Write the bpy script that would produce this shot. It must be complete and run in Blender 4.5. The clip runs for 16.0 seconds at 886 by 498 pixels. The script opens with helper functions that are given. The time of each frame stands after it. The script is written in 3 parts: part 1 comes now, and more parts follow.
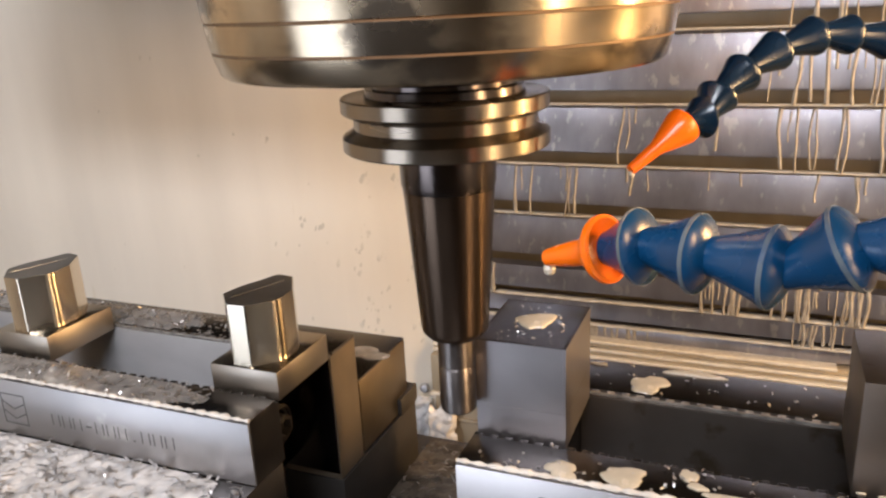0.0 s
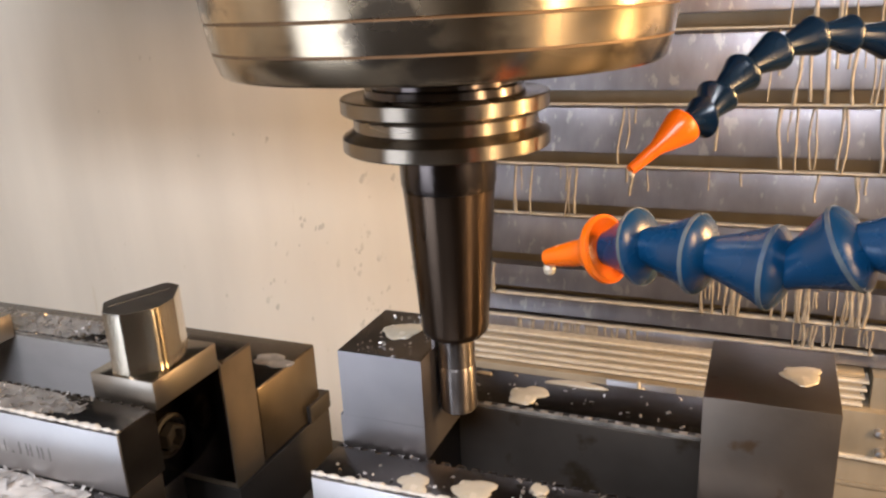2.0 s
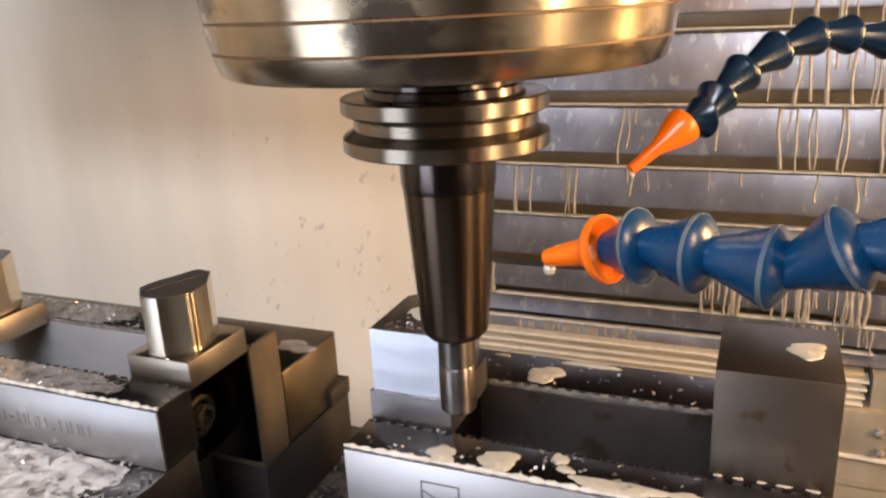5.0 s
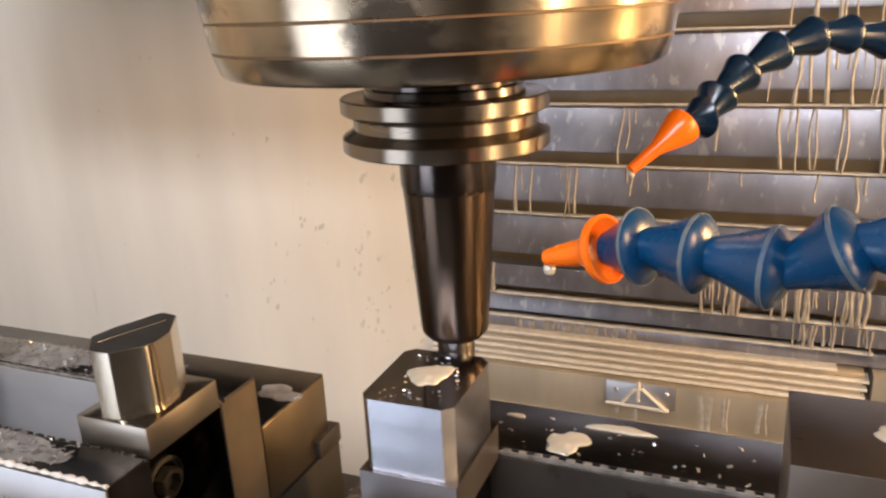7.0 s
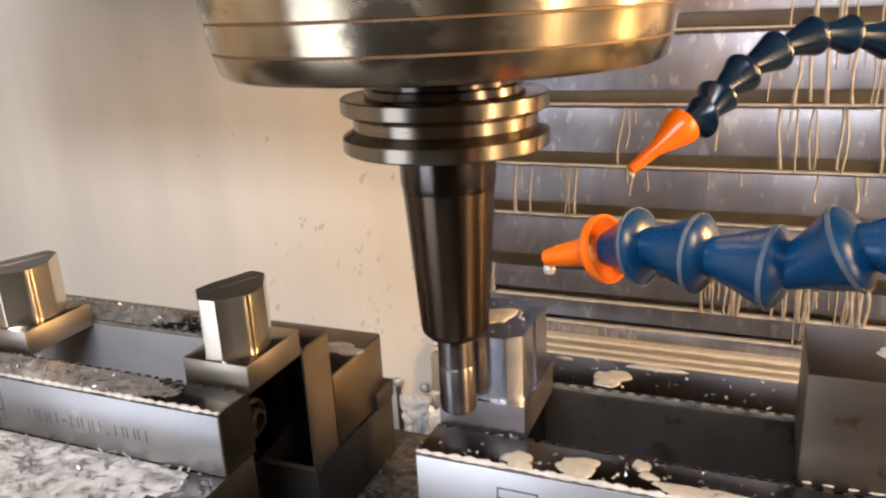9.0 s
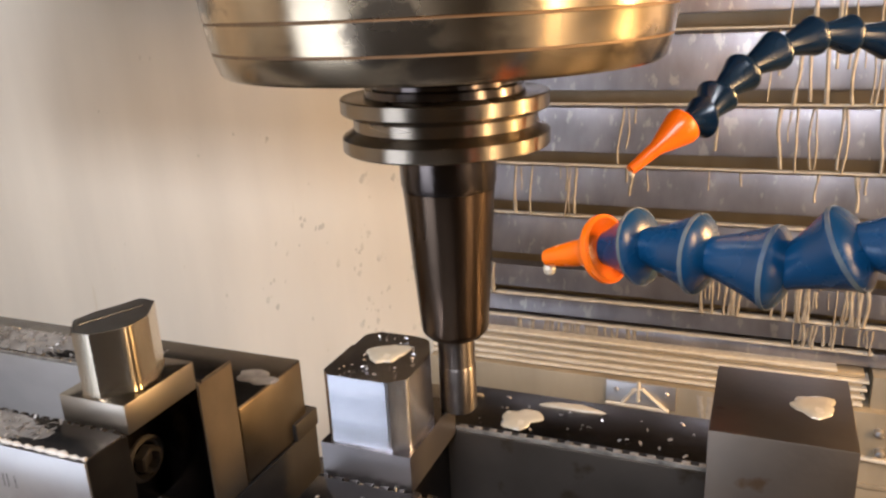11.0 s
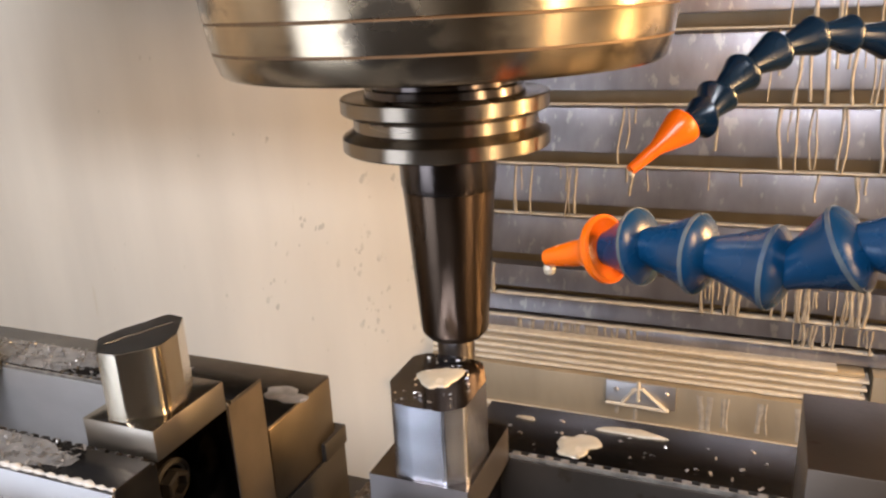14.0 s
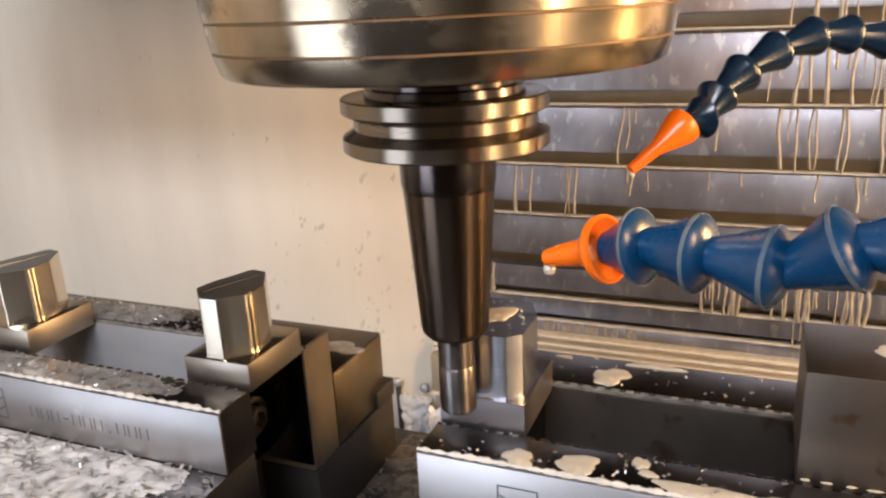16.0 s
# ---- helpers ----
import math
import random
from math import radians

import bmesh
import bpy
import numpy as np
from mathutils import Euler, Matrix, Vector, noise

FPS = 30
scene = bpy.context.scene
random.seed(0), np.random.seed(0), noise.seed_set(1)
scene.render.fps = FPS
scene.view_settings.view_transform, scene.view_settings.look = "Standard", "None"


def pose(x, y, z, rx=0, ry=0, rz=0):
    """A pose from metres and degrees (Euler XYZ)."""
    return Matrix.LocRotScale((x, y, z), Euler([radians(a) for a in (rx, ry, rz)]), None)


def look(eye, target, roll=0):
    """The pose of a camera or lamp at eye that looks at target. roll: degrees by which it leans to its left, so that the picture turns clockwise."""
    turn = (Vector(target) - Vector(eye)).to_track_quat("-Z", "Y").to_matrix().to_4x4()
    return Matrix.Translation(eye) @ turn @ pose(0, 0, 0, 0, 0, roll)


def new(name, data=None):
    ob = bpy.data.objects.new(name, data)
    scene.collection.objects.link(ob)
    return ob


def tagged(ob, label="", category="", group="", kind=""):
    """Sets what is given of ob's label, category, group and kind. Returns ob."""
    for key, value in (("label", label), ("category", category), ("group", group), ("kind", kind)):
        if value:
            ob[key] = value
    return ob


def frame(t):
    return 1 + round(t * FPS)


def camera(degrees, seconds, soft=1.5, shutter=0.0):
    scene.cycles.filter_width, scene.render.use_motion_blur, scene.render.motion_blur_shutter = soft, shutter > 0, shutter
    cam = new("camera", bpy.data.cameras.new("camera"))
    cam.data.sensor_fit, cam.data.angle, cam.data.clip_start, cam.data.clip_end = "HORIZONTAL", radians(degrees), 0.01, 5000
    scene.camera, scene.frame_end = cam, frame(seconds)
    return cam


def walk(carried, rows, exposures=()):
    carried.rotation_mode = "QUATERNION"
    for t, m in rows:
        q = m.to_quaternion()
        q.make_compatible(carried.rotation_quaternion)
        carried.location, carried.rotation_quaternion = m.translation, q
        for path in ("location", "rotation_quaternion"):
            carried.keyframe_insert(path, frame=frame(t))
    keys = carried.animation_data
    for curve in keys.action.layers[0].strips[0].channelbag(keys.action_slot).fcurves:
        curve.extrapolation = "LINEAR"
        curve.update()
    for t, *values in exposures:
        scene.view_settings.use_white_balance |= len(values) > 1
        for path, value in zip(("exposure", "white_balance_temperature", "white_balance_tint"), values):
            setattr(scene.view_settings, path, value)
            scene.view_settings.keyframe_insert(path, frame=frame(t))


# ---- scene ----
# Inside of a machining centre. Origin: spindle axis, at the height of the vise jaws. Lengths in the code are millimetres.
MM = 0.001
cam = camera(58.7, 16.0, 2.3, 0.3)
EYE = Vector((91.4, -223.7, 146.35)) * MM
VIEW = look(EYE, EYE + Vector((-0.37021, 0.87687, -0.30667)), -2.856)
walk(cam, [(0.0, VIEW), (16.0, VIEW)])

# Travel of the machine table (seconds, millimetres in x and y), one round of the tool after another.
TRAVEL = [
    (0, 15.1, -2.4), (0.1, 17, -6.9), (0.2, 17, -11.8), (0.3, 17, -16.7), (0.4, 16.9, -21.8), (0.5, 16.9, -27.3),
    (0.6, 16.9, -33.4), (0.7, 16.9, -40.2), (0.8, 16.4, -47.1), (0.9, 11.6, -51.6), (1, 5.4, -52), (1.1, -0.2, -51.9),
    (1.2, -5.3, -51.9), (1.3, -10.4, -51.8), (1.4, -15.5, -51.7), (1.5, -20.8, -51.5), (1.6, -25.5, -48.2), (1.7, -26.8, -42.4),
    (1.8, -26.9, -36.3), (1.9, -27, -30), (2, -27.1, -23.7), (2.1, -27, -17.3), (2.2, -26.8, -10.7), (2.3, -25.5, -4.4),
    (2.4, -20, -0.9), (2.5, -13.3, -0.8), (2.6, -7.1, -0.8), (2.7, -1, -0.8), (2.8, 5, -0.8), (2.9, 11, -1.5),
    (3, 15.2, -6), (3.1, 15.9, -12.4), (3.2, 16.1, -19), (3.3, 16.2, -25.7), (3.4, 16.4, -32.3), (3.5, 16.5, -38.8),
    (3.6, 16.3, -45.2), (3.7, 12.7, -50.3), (3.8, 6.6, -51.7), (3.9, 0.3, -51.6), (4, -5.9, -51.6), (4.1, -11.8, -51.5),
    (4.2, -17.6, -51.5), (4.3, -23, -49.2), (4.4, -25.8, -43.9), (4.5, -25.9, -37.6), (4.6, -25.9, -31.3), (4.7, -25.9, -24.9),
    (4.8, -25.9, -18.5), (4.9, -25.8, -12), (5, -25, -5.6), (5.1, -20.5, -1.1), (5.2, -14.1, -0.3), (5.3, -7.7, -0.3),
    (5.4, -1.3, -0.3), (5.5, 5, -0.3), (5.6, 11, -1.2), (5.7, 15.3, -5.4), (5.8, 16.4, -11.1), (5.9, 16.4, -16.9),
    (6, 16.4, -22.5), (6.1, 16.4, -27.9), (6.2, 16.4, -33.1), (6.3, 16.4, -38.1), (6.4, 16, -42.4), (6.5, 14.6, -46.2),
    (6.6, 12, -49.6), (6.7, 8.2, -51.5), (6.8, 4, -51.8), (6.9, -0.4, -51.9), (7, -5, -51.9), (7.1, -9.7, -51.9),
    (7.2, -14.6, -51.9), (7.3, -19.4, -50.6), (7.4, -22.9, -46.8), (7.5, -24.1, -41.6), (7.6, -24.3, -36), (7.7, -24.5, -30.1),
    (7.8, -24.6, -24.3), (7.9, -24.8, -18.6), (8, -25, -13.4), (8.1, -24.6, -8.6), (8.2, -22.3, -4.6), (8.3, -18.6, -2.1),
    (8.4, -14.6, -1.4), (8.5, -11.2, -1.6), (8.6, -8.5, -1.6), (8.7, -6.4, -1.5), (8.8, -4.5, -1.4), (8.9, -2.4, -1.4),
    (9, 0.4, -1.3), (9.1, 4.1, -1.7), (9.2, 8.4, -2.7), (9.3, 12.4, -5.2), (9.4, 15, -9.1), (9.5, 15.7, -13.9),
    (9.6, 15.7, -18.8), (9.7, 15.7, -23.8), (9.8, 15.7, -28.9), (9.9, 15.7, -34), (10, 15.8, -39.2), (10.1, 15.4, -44.4),
    (10.2, 12.8, -49), (10.3, 8.4, -51.9), (10.4, 3, -52.6), (10.5, -2.4, -52.5), (10.6, -7.9, -52.4), (10.7, -13.4, -52.3),
    (10.8, -18.6, -50.7), (10.9, -22.6, -46.9), (11, -24.4, -41.6), (11.1, -24.4, -36), (11.2, -24.4, -30.3), (11.3, -24.3, -24.7),
    (11.4, -24.4, -18.8), (11.5, -24.4, -13.3), (11.6, -23.7, -9), (11.7, -21.4, -5.5), (11.8, -18.2, -3.2), (11.9, -14.7, -2.2),
    (12, -11.4, -2.2), (12.1, -8.7, -2), (12.2, -6.5, -1.9), (12.3, -4.4, -1.8), (12.4, -2.1, -1.7), (12.5, 1, -1.6),
    (12.6, 5.6, -1.6), (12.7, 11.1, -4.1), (12.8, 14.9, -9.9), (12.9, 15.3, -16.9), (13, 15.2, -23.3), (13.1, 15.1, -29.2),
    (13.2, 15.1, -35.2), (13.3, 14.9, -40.8), (13.4, 12.9, -45.3), (13.5, 10, -48.1), (13.6, 7.6, -50), (13.7, 5.4, -51.2),
    (13.8, 3.4, -51.9), (13.9, 1.3, -52.3), (14, -1.3, -52.6), (14.1, -4.4, -52.3), (14.2, -7.8, -52), (14.3, -11.6, -51.7),
    (14.4, -15.6, -50.1), (14.5, -19.5, -46.8), (14.6, -22.8, -41), (14.7, -23.4, -34), (14.8, -23.5, -28.1), (14.9, -23.6, -22.6),
    (15, -23.7, -17.6), (15.1, -23.5, -13.2), (15.2, -22.1, -9.3), (15.3, -19.3, -6.2), (15.4, -16, -4.3), (15.5, -12.5, -3.6),
    (15.6, -9.6, -2.6), (15.7, -7, -1.9), (15.8, -4.7, -1.3), (15.9, -2.4, -0.7), (16, 0, -0)]

# ---- light ----
world = bpy.data.worlds.new("world")
world.use_nodes = True
world.node_tree.nodes["Background"].inputs[0].default_value = (0.75, 0.82, 1.0, 1)
world.node_tree.nodes["Background"].inputs[1].default_value = 0.05
scene.world = world
scene.view_settings.exposure = 0.0


def area_lamp(name, eye, target, size_x, size_y, watts, colour):
    data = bpy.data.lights.new(name, "AREA")
    data.shape, data.size, data.size_y, data.energy, data.color = "RECTANGLE", size_x * MM, size_y * MM, watts, colour
    ob = new(name, data)
    ob.matrix_world = look(Vector(eye) * MM, Vector(target) * MM)
    return ob


area_lamp("strip_light", (40, -850, 730), (60, 250, 60), 620, 260, 15.5, (0.87, 0.90, 1.0))
area_lamp("work_light_cool", (-340, -820, 870), (-200, 150, -60), 520, 440, 11.0, (0.97, 0.95, 1.0))
area_lamp("door_daylight", (-400, -880, -120), (-120, 60, 0), 800, 400, 5.8, (0.78, 0.85, 1.0))
area_lamp("work_light_warm", (820, -250, 230), (20, 120, 0), 120, 620, 12.5, (1.0, 0.64, 0.33))
# Added fill without a known source; warms right-hand faces and the wall.
area_lamp("warm_fill_rear", (830, 320, 190), (-60, 80, 0), 120, 300, 14.0, (1.0, 0.60, 0.25))


# ---- materials ----
def material(name, base, rough=0.5, metal=0.0, vary=0.25, scale=40.0, fine=400.0, bump=0.1, rough_vary=0.15, dark=None,
             stretch=(1, 1, 1), spots=None, aniso=0.0, top=None):
    """A principled material with two scales of variation in colour, gloss and relief."""
    m = bpy.data.materials.new(name)
    m.use_nodes = True
    nt = m.node_tree
    b = nt.nodes["Principled BSDF"]
    N, L = nt.nodes.new, nt.links.new
    co = N("ShaderNodeTexCoord")
    mp = N("ShaderNodeMapping")
    mp.inputs["Scale"].default_value = stretch
    L(co.outputs["Object"], mp.inputs[0])
    n1, n2 = N("ShaderNodeTexNoise"), N("ShaderNodeTexNoise")
    for n, s, d in ((n1, scale, 5), (n2, fine, 3)):
        n.inputs["Scale"].default_value, n.inputs["Detail"].default_value = s, d
        L(mp.outputs[0], n.inputs["Vector"])
    ramp = N("ShaderNodeValToRGB")
    ramp.color_ramp.elements[0].position, ramp.color_ramp.elements[1].position = 0.32, 0.68
    low = dark if dark else tuple(c * (1 - vary) for c in base)
    ramp.color_ramp.elements[0].color, ramp.color_ramp.elements[1].color = (*low, 1), (*base, 1)
    L(n1.outputs["Fac"], ramp.inputs[0])
    out = ramp.outputs[0]
    if spots:
        colour, size, amount = spots
        n3 = N("ShaderNodeTexNoise")
        n3.inputs["Scale"].default_value, n3.inputs["Detail"].default_value = size, 6
        L(mp.outputs[0], n3.inputs["Vector"])
        r3 = N("ShaderNodeValToRGB")
        r3.color_ramp.elements[0].position, r3.color_ramp.elements[1].position = amount, amount + 0.06
        L(n3.outputs["Fac"], r3.inputs[0])
        mix = N("ShaderNodeMix")
        mix.data_type = "RGBA"
        L(r3.outputs[0], mix.inputs[0])
        L(out, mix.inputs[6])
        mix.inputs[7].default_value = (*colour, 1)
        out = mix.outputs[2]
    L(out, b.inputs["Base Color"])
    mr = N("ShaderNodeMapRange")
    mr.inputs[3].default_value, mr.inputs[4].default_value = max(rough - rough_vary, 0.02), min(rough + rough_vary, 1)
    L(n1.outputs["Fac"], mr.inputs[0])
    gloss = mr.outputs[0]
    if top is not None:
        # upper faces are finished finer than the sides
        geo, sep, step, mx = N("ShaderNodeNewGeometry"), N("ShaderNodeSeparateXYZ"), N("ShaderNodeMath"), N("ShaderNodeMix")
        L(geo.outputs["Normal"], sep.inputs[0])
        step.operation, step.inputs[1].default_value = "GREATER_THAN", 0.8
        L(sep.outputs[2], step.inputs[0])
        L(step.outputs[0], mx.inputs[0])
        L(gloss, mx.inputs[2])
        mx.inputs[3].default_value = top
        gloss = mx.outputs[0]
    L(gloss, b.inputs["Roughness"])
    b.inputs["Metallic"].default_value = metal
    if aniso:
        # tool marks run round the piece, so highlights stretch upright
        tan = N("ShaderNodeTangent")
        tan.direction_type, tan.axis = "RADIAL", "Z"
        L(tan.outputs[0], b.inputs["Tangent"])
        b.inputs["Anisotropic"].default_value, b.inputs["Anisotropic Rotation"].default_value = aniso, 0.25
    if bump:
        bp = N("ShaderNodeBump")
        bp.inputs["Strength"].default_value, bp.inputs["Distance"].default_value = bump, 0.0004
        L(n2.outputs["Fac"], bp.inputs["Height"])
        L(bp.outputs[0], b.inputs["Normal"])
    return m


CREAM = material("cream_paint", (0.70, 0.645, 0.55), 0.42, 0, 0.13, 14, 260, 0.04, 0.10, stretch=(1, 1, 0.16), spots=((0.60, 0.54, 0.43), 55, 0.70))
STEEL = material("ground_steel", (0.62, 0.60, 0.60), 0.42, 1, 0.15, 35, 700, 0.05, 0.08, aniso=0.5)
SPINDLE = material("oily_spindle_steel", (0.55, 0.45, 0.32), 0.25, 1, 0.5, 36, 260, 0.06, 0.10, stretch=(1, 1, 1.6), aniso=0.7, spots=((0.20, 0.165, 0.125), 40, 0.55))
FLANGE = material("turned_steel", (0.24, 0.205, 0.165), 0.27, 1, 0.06, 25, 900, 0.02, 0.03, stretch=(1, 1, 6), aniso=0.7)
# Blackened parts; also the painted shade on the jaws' inner end faces.
BLACKED_AND_SHADE = material("blackened_and_shade_steel", (0.10, 0.085, 0.08), 0.22, 1, 0.3, 60, 600, 0.03, 0.08, aniso=0.5)
HOLDER = material("bronzed_holder_steel", (0.095, 0.068, 0.05), 0.27, 1, 0.25, 30, 700, 0.03, 0.05, stretch=(1, 1, 0.2), aniso=0.8)
CARBIDE = material("carbide", (0.19, 0.17, 0.16), 0.34, 1, 0.3, 120, 900, 0.04, 0.06, aniso=0.7)
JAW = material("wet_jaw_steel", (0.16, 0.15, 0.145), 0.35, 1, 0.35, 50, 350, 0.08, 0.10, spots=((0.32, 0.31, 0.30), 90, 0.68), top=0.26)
STEEL_DARK = material("brown_ground_steel", (0.36, 0.29, 0.20), 0.32, 1, 0.2, 40, 500, 0.04, 0.08, top=0.16)
STOCK = material("raw_sawn_aluminium", (0.20, 0.17, 0.145), 0.50, 1, 0.25, 45, 600, 0.15, 0.06, spots=((0.12, 0.08, 0.05), 70, 0.64), top=0.40)
SAWN = material("sawn_aluminium", (0.34, 0.32, 0.325), 0.36, 1, 0.12, 60, 500, 0.08, 0.06, top=0.07)
MILLED = material("milled_aluminium", (0.50, 0.51, 0.56), 0.26, 1, 0.22, 80, 420, 0.05, 0.04, stretch=(0.3, 0.3, 1.6), aniso=0.85, top=0.14)
GREY = material("dark_grey_paint", (0.06, 0.06, 0.065), 0.5, 0, 0.2, 20, 300, 0.05)
DARK = material("dark_cast_iron", (0.030, 0.026, 0.023), 0.5, 0.0, 0.4, 30, 300, 0.2, 0.12)
LOUVRE = material("galvanised_louvre", (0.38, 0.37, 0.40), 0.33, 0.85, 0.30, 60, 220, 0.06, 0.08, stretch=(1, 1, 0.4), spots=((0.47, 0.455, 0.45), 170, 0.60))
COATED = material("coolant_filmed_sheet", (0.40, 0.33, 0.23), 0.45, 0.25, 0.3, 30, 200, 0.05, 0.1, stretch=(1, 1, 0.3))
RESIDUE = material("dried_coolant", (0.64, 0.59, 0.50), 0.6, 0, 0.2, 200, 900, 0.2, 0.1)
FOAM = material("milky_coolant", (0.50, 0.44, 0.34), 0.25, 0, 0.15, 160, 700, 0.15, 0.1)
SLUDGE = material("wet_chip_sludge", (0.85, 0.83, 0.81), 0.22, 0.3, 0.45, 110, 420, 0.7, 0.12)
SPECK = material("dried_speck", (0.64, 0.59, 0.49), 0.5, 0, 0.25, 60, 500, 0.05)
MILK = material("thin_milky_film", (0.60, 0.56, 0.50), 0.2, 0, 0.25, 120, 600, 0.2, 0.1)
FROTH = material("grey_white_foam", (0.72, 0.70, 0.68), 0.25, 0.0, 0.40, 45, 350, 0.15, 0.1)
MUD = material("brown_wet_chips", (0.16, 0.13, 0.10), 0.28, 0.4, 0.6, 90, 400, 0.5, 0.12)
RUST = material("rust_stain", (0.14, 0.075, 0.03), 0.5, 0.2, 0.5, 40, 400, 0.1)
CHIP = material("aluminium_chip", (0.58, 0.56, 0.54), 0.36, 0.85, 0.4, 200, 900, 0.05, 0.1)
BLUE = material("blue_hose_plastic", (0.002, 0.037, 0.098), 0.25, 0, 0.3, 60, 500, 0.05, 0.1)
BLUE_DARK = material("dark_blue_hose_plastic", (0.002, 0.014, 0.034), 0.24, 0, 0.3, 80, 600, 0.08, 0.08)
WET = material("film_covered_steel", (0.25, 0.20, 0.145), 0.34, 0.6, 0.3, 45, 400, 0.06, 0.1)
FILMED = material("wet_filmed_steel", (0.58, 0.56, 0.55), 0.34, 0.4, 0.35, 22, 300, 0.06, 0.1, stretch=(0.5, 1, 1))
FILM = material("thin_grey_film", (0.40, 0.38, 0.36), 0.24, 0.4, 0.45, 130, 500, 0.4, 0.1)
# Pale colour that stands in for glints on the wet jaw edge.
EDGE_GLINT = material("wet_edge_glint", (0.50, 0.46, 0.41), 0.18, 0.5, 0.6, 150, 600, 0.4, 0.08)
DRIP = material("thin_coolant_run", (0.38, 0.34, 0.285), 0.5, 0, 0.35, 160, 700, 0.1, 0.1)
# The boss's aluminium again, with its top's dark reflection put into the colour.
TOP_SHADED = material("shaded_top_aluminium", (0.27, 0.26, 0.25), 0.34, 1, 0.35, 60, 500, 0.08, 0.08)
INNER = material("mottled_jaw_face", (0.17, 0.145, 0.125), 0.36, 0.8, 0.35, 24, 300, 0.06, 0.08, spots=((0.08, 0.06, 0.04), 45, 0.60))
SCUFFED = material("scuffed_ground_steel", (0.40, 0.39, 0.39), 0.42, 1, 0.3, 18, 500, 0.06, 0.10, spots=((0.55, 0.54, 0.53), 26, 0.62))
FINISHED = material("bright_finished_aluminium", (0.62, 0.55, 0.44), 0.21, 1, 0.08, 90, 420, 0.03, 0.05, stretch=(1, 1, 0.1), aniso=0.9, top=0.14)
BASE = material("fine_milled_base", (0.36, 0.32, 0.27), 0.40, 1, 0.1, 60, 500, 0.04, 0.05, top=0.12)
# Patchy pale colour that imitates highlights on the blue link rims.
RIM_GLINT = material("highlight_rim_plastic", (0.13, 0.14, 0.12), 0.5, 0, 0.6, 110, 600, 0.1, dark=(0.004, 0.03, 0.08))
ORANGE = material("orange_nozzle_plastic", (0.90, 0.15, 0.003), 0.25, 0, 0.12, 60, 500, 0.04, 0.08)
ENGRAVED = material("engraved_mark", (0.07, 0.07, 0.07), 0.5, 0.3, 0.2, 100, 700, 0.1)


# ---- builders ----
def empty(name, x=0, y=0, z=0):
    ob = new(name)
    ob.location = Vector((x, y, z)) * MM
    ob.empty_display_size = 0.01
    return ob


def finish(bm, name, mat, parent=None, label="", smooth=True, at=None):
    """Links a bmesh (in millimetres) as one mesh object; under a parent its coordinates are the parent's own."""
    bmesh.ops.scale(bm, vec=(MM, MM, MM), verts=bm.verts)
    bmesh.ops.recalc_face_normals(bm, faces=bm.faces)
    me = bpy.data.meshes.new(name)
    bm.to_mesh(me)
    bm.free()
    me.materials.append(mat)
    if smooth:
        me.shade_smooth()
        me.set_sharp_from_angle(angle=radians(32))
    ob = new(name, me)
    if parent:
        ob.parent = parent
    if at:
        ob.location = Vector(at) * MM
    if label:
        ob["label"] = label
    return ob


def part(name, bm, mat, parent, label=""):
    return finish(bm, name, mat, parent, label)


def box(bm, x0, x1, y0, y1, z0, z1, bevel=0.0):
    r = bmesh.ops.create_cube(bm, size=1)
    bmesh.ops.scale(bm, vec=(x1 - x0, y1 - y0, z1 - z0), verts=r["verts"])
    bmesh.ops.translate(bm, vec=((x0 + x1) / 2, (y0 + y1) / 2, (z0 + z1) / 2), verts=r["verts"])
    if bevel:
        edges = list({e for v in r["verts"] for e in v.link_edges})
        bmesh.ops.bevel(bm, geom=edges, offset=bevel, segments=2, profile=0.5, affect="EDGES", clamp_overlap=True)
    return bm


def block(x0, x1, y0, y1, z0, z1, bevel=0.4):
    return box(bmesh.new(), x0, x1, y0, y1, z0, z1, bevel)


def lathe(profile, m=None, segments=72, bm=None, hoop=False):
    """Turns (radius, height) pairs about the z axis; ends are closed."""
    bm = bm or bmesh.new()
    rings = []
    for r, z in profile:
        rings.append([bm.verts.new((r * math.cos(2 * math.pi * i / segments), r * math.sin(2 * math.pi * i / segments), z)) for i in range(segments)])
    for a, b in zip(rings, rings[1:] + (rings[:1] if hoop else [])):
        for i in range(segments):
            j = (i + 1) % segments
            bm.faces.new((a[i], a[j], b[j], b[i]))
    if not hoop:
        bm.faces.new(rings[0])
        bm.faces.new(rings[-1][::-1])
    if m:
        bmesh.ops.transform(bm, matrix=m, verts=[v for ring in rings for v in ring])
    return bm


def prism(outline, z0, z1, bm=None, bevel=0.0):
    """A column over a closed outline of (x, y)."""
    bm = bm or bmesh.new()
    lo = [bm.verts.new((x, y, z0)) for x, y in outline]
    hi = [bm.verts.new((x, y, z1)) for x, y in outline]
    n = len(outline)
    top = bm.faces.new(hi)
    bm.faces.new(lo[::-1])
    for i in range(n):
        bm.faces.new((lo[i], lo[(i + 1) % n], hi[(i + 1) % n], hi[i]))
    if bevel:
        bmesh.ops.bevel(bm, geom=list(top.edges), offset=bevel, segments=2, profile=0.5, affect="EDGES", clamp_overlap=True)
    return bm


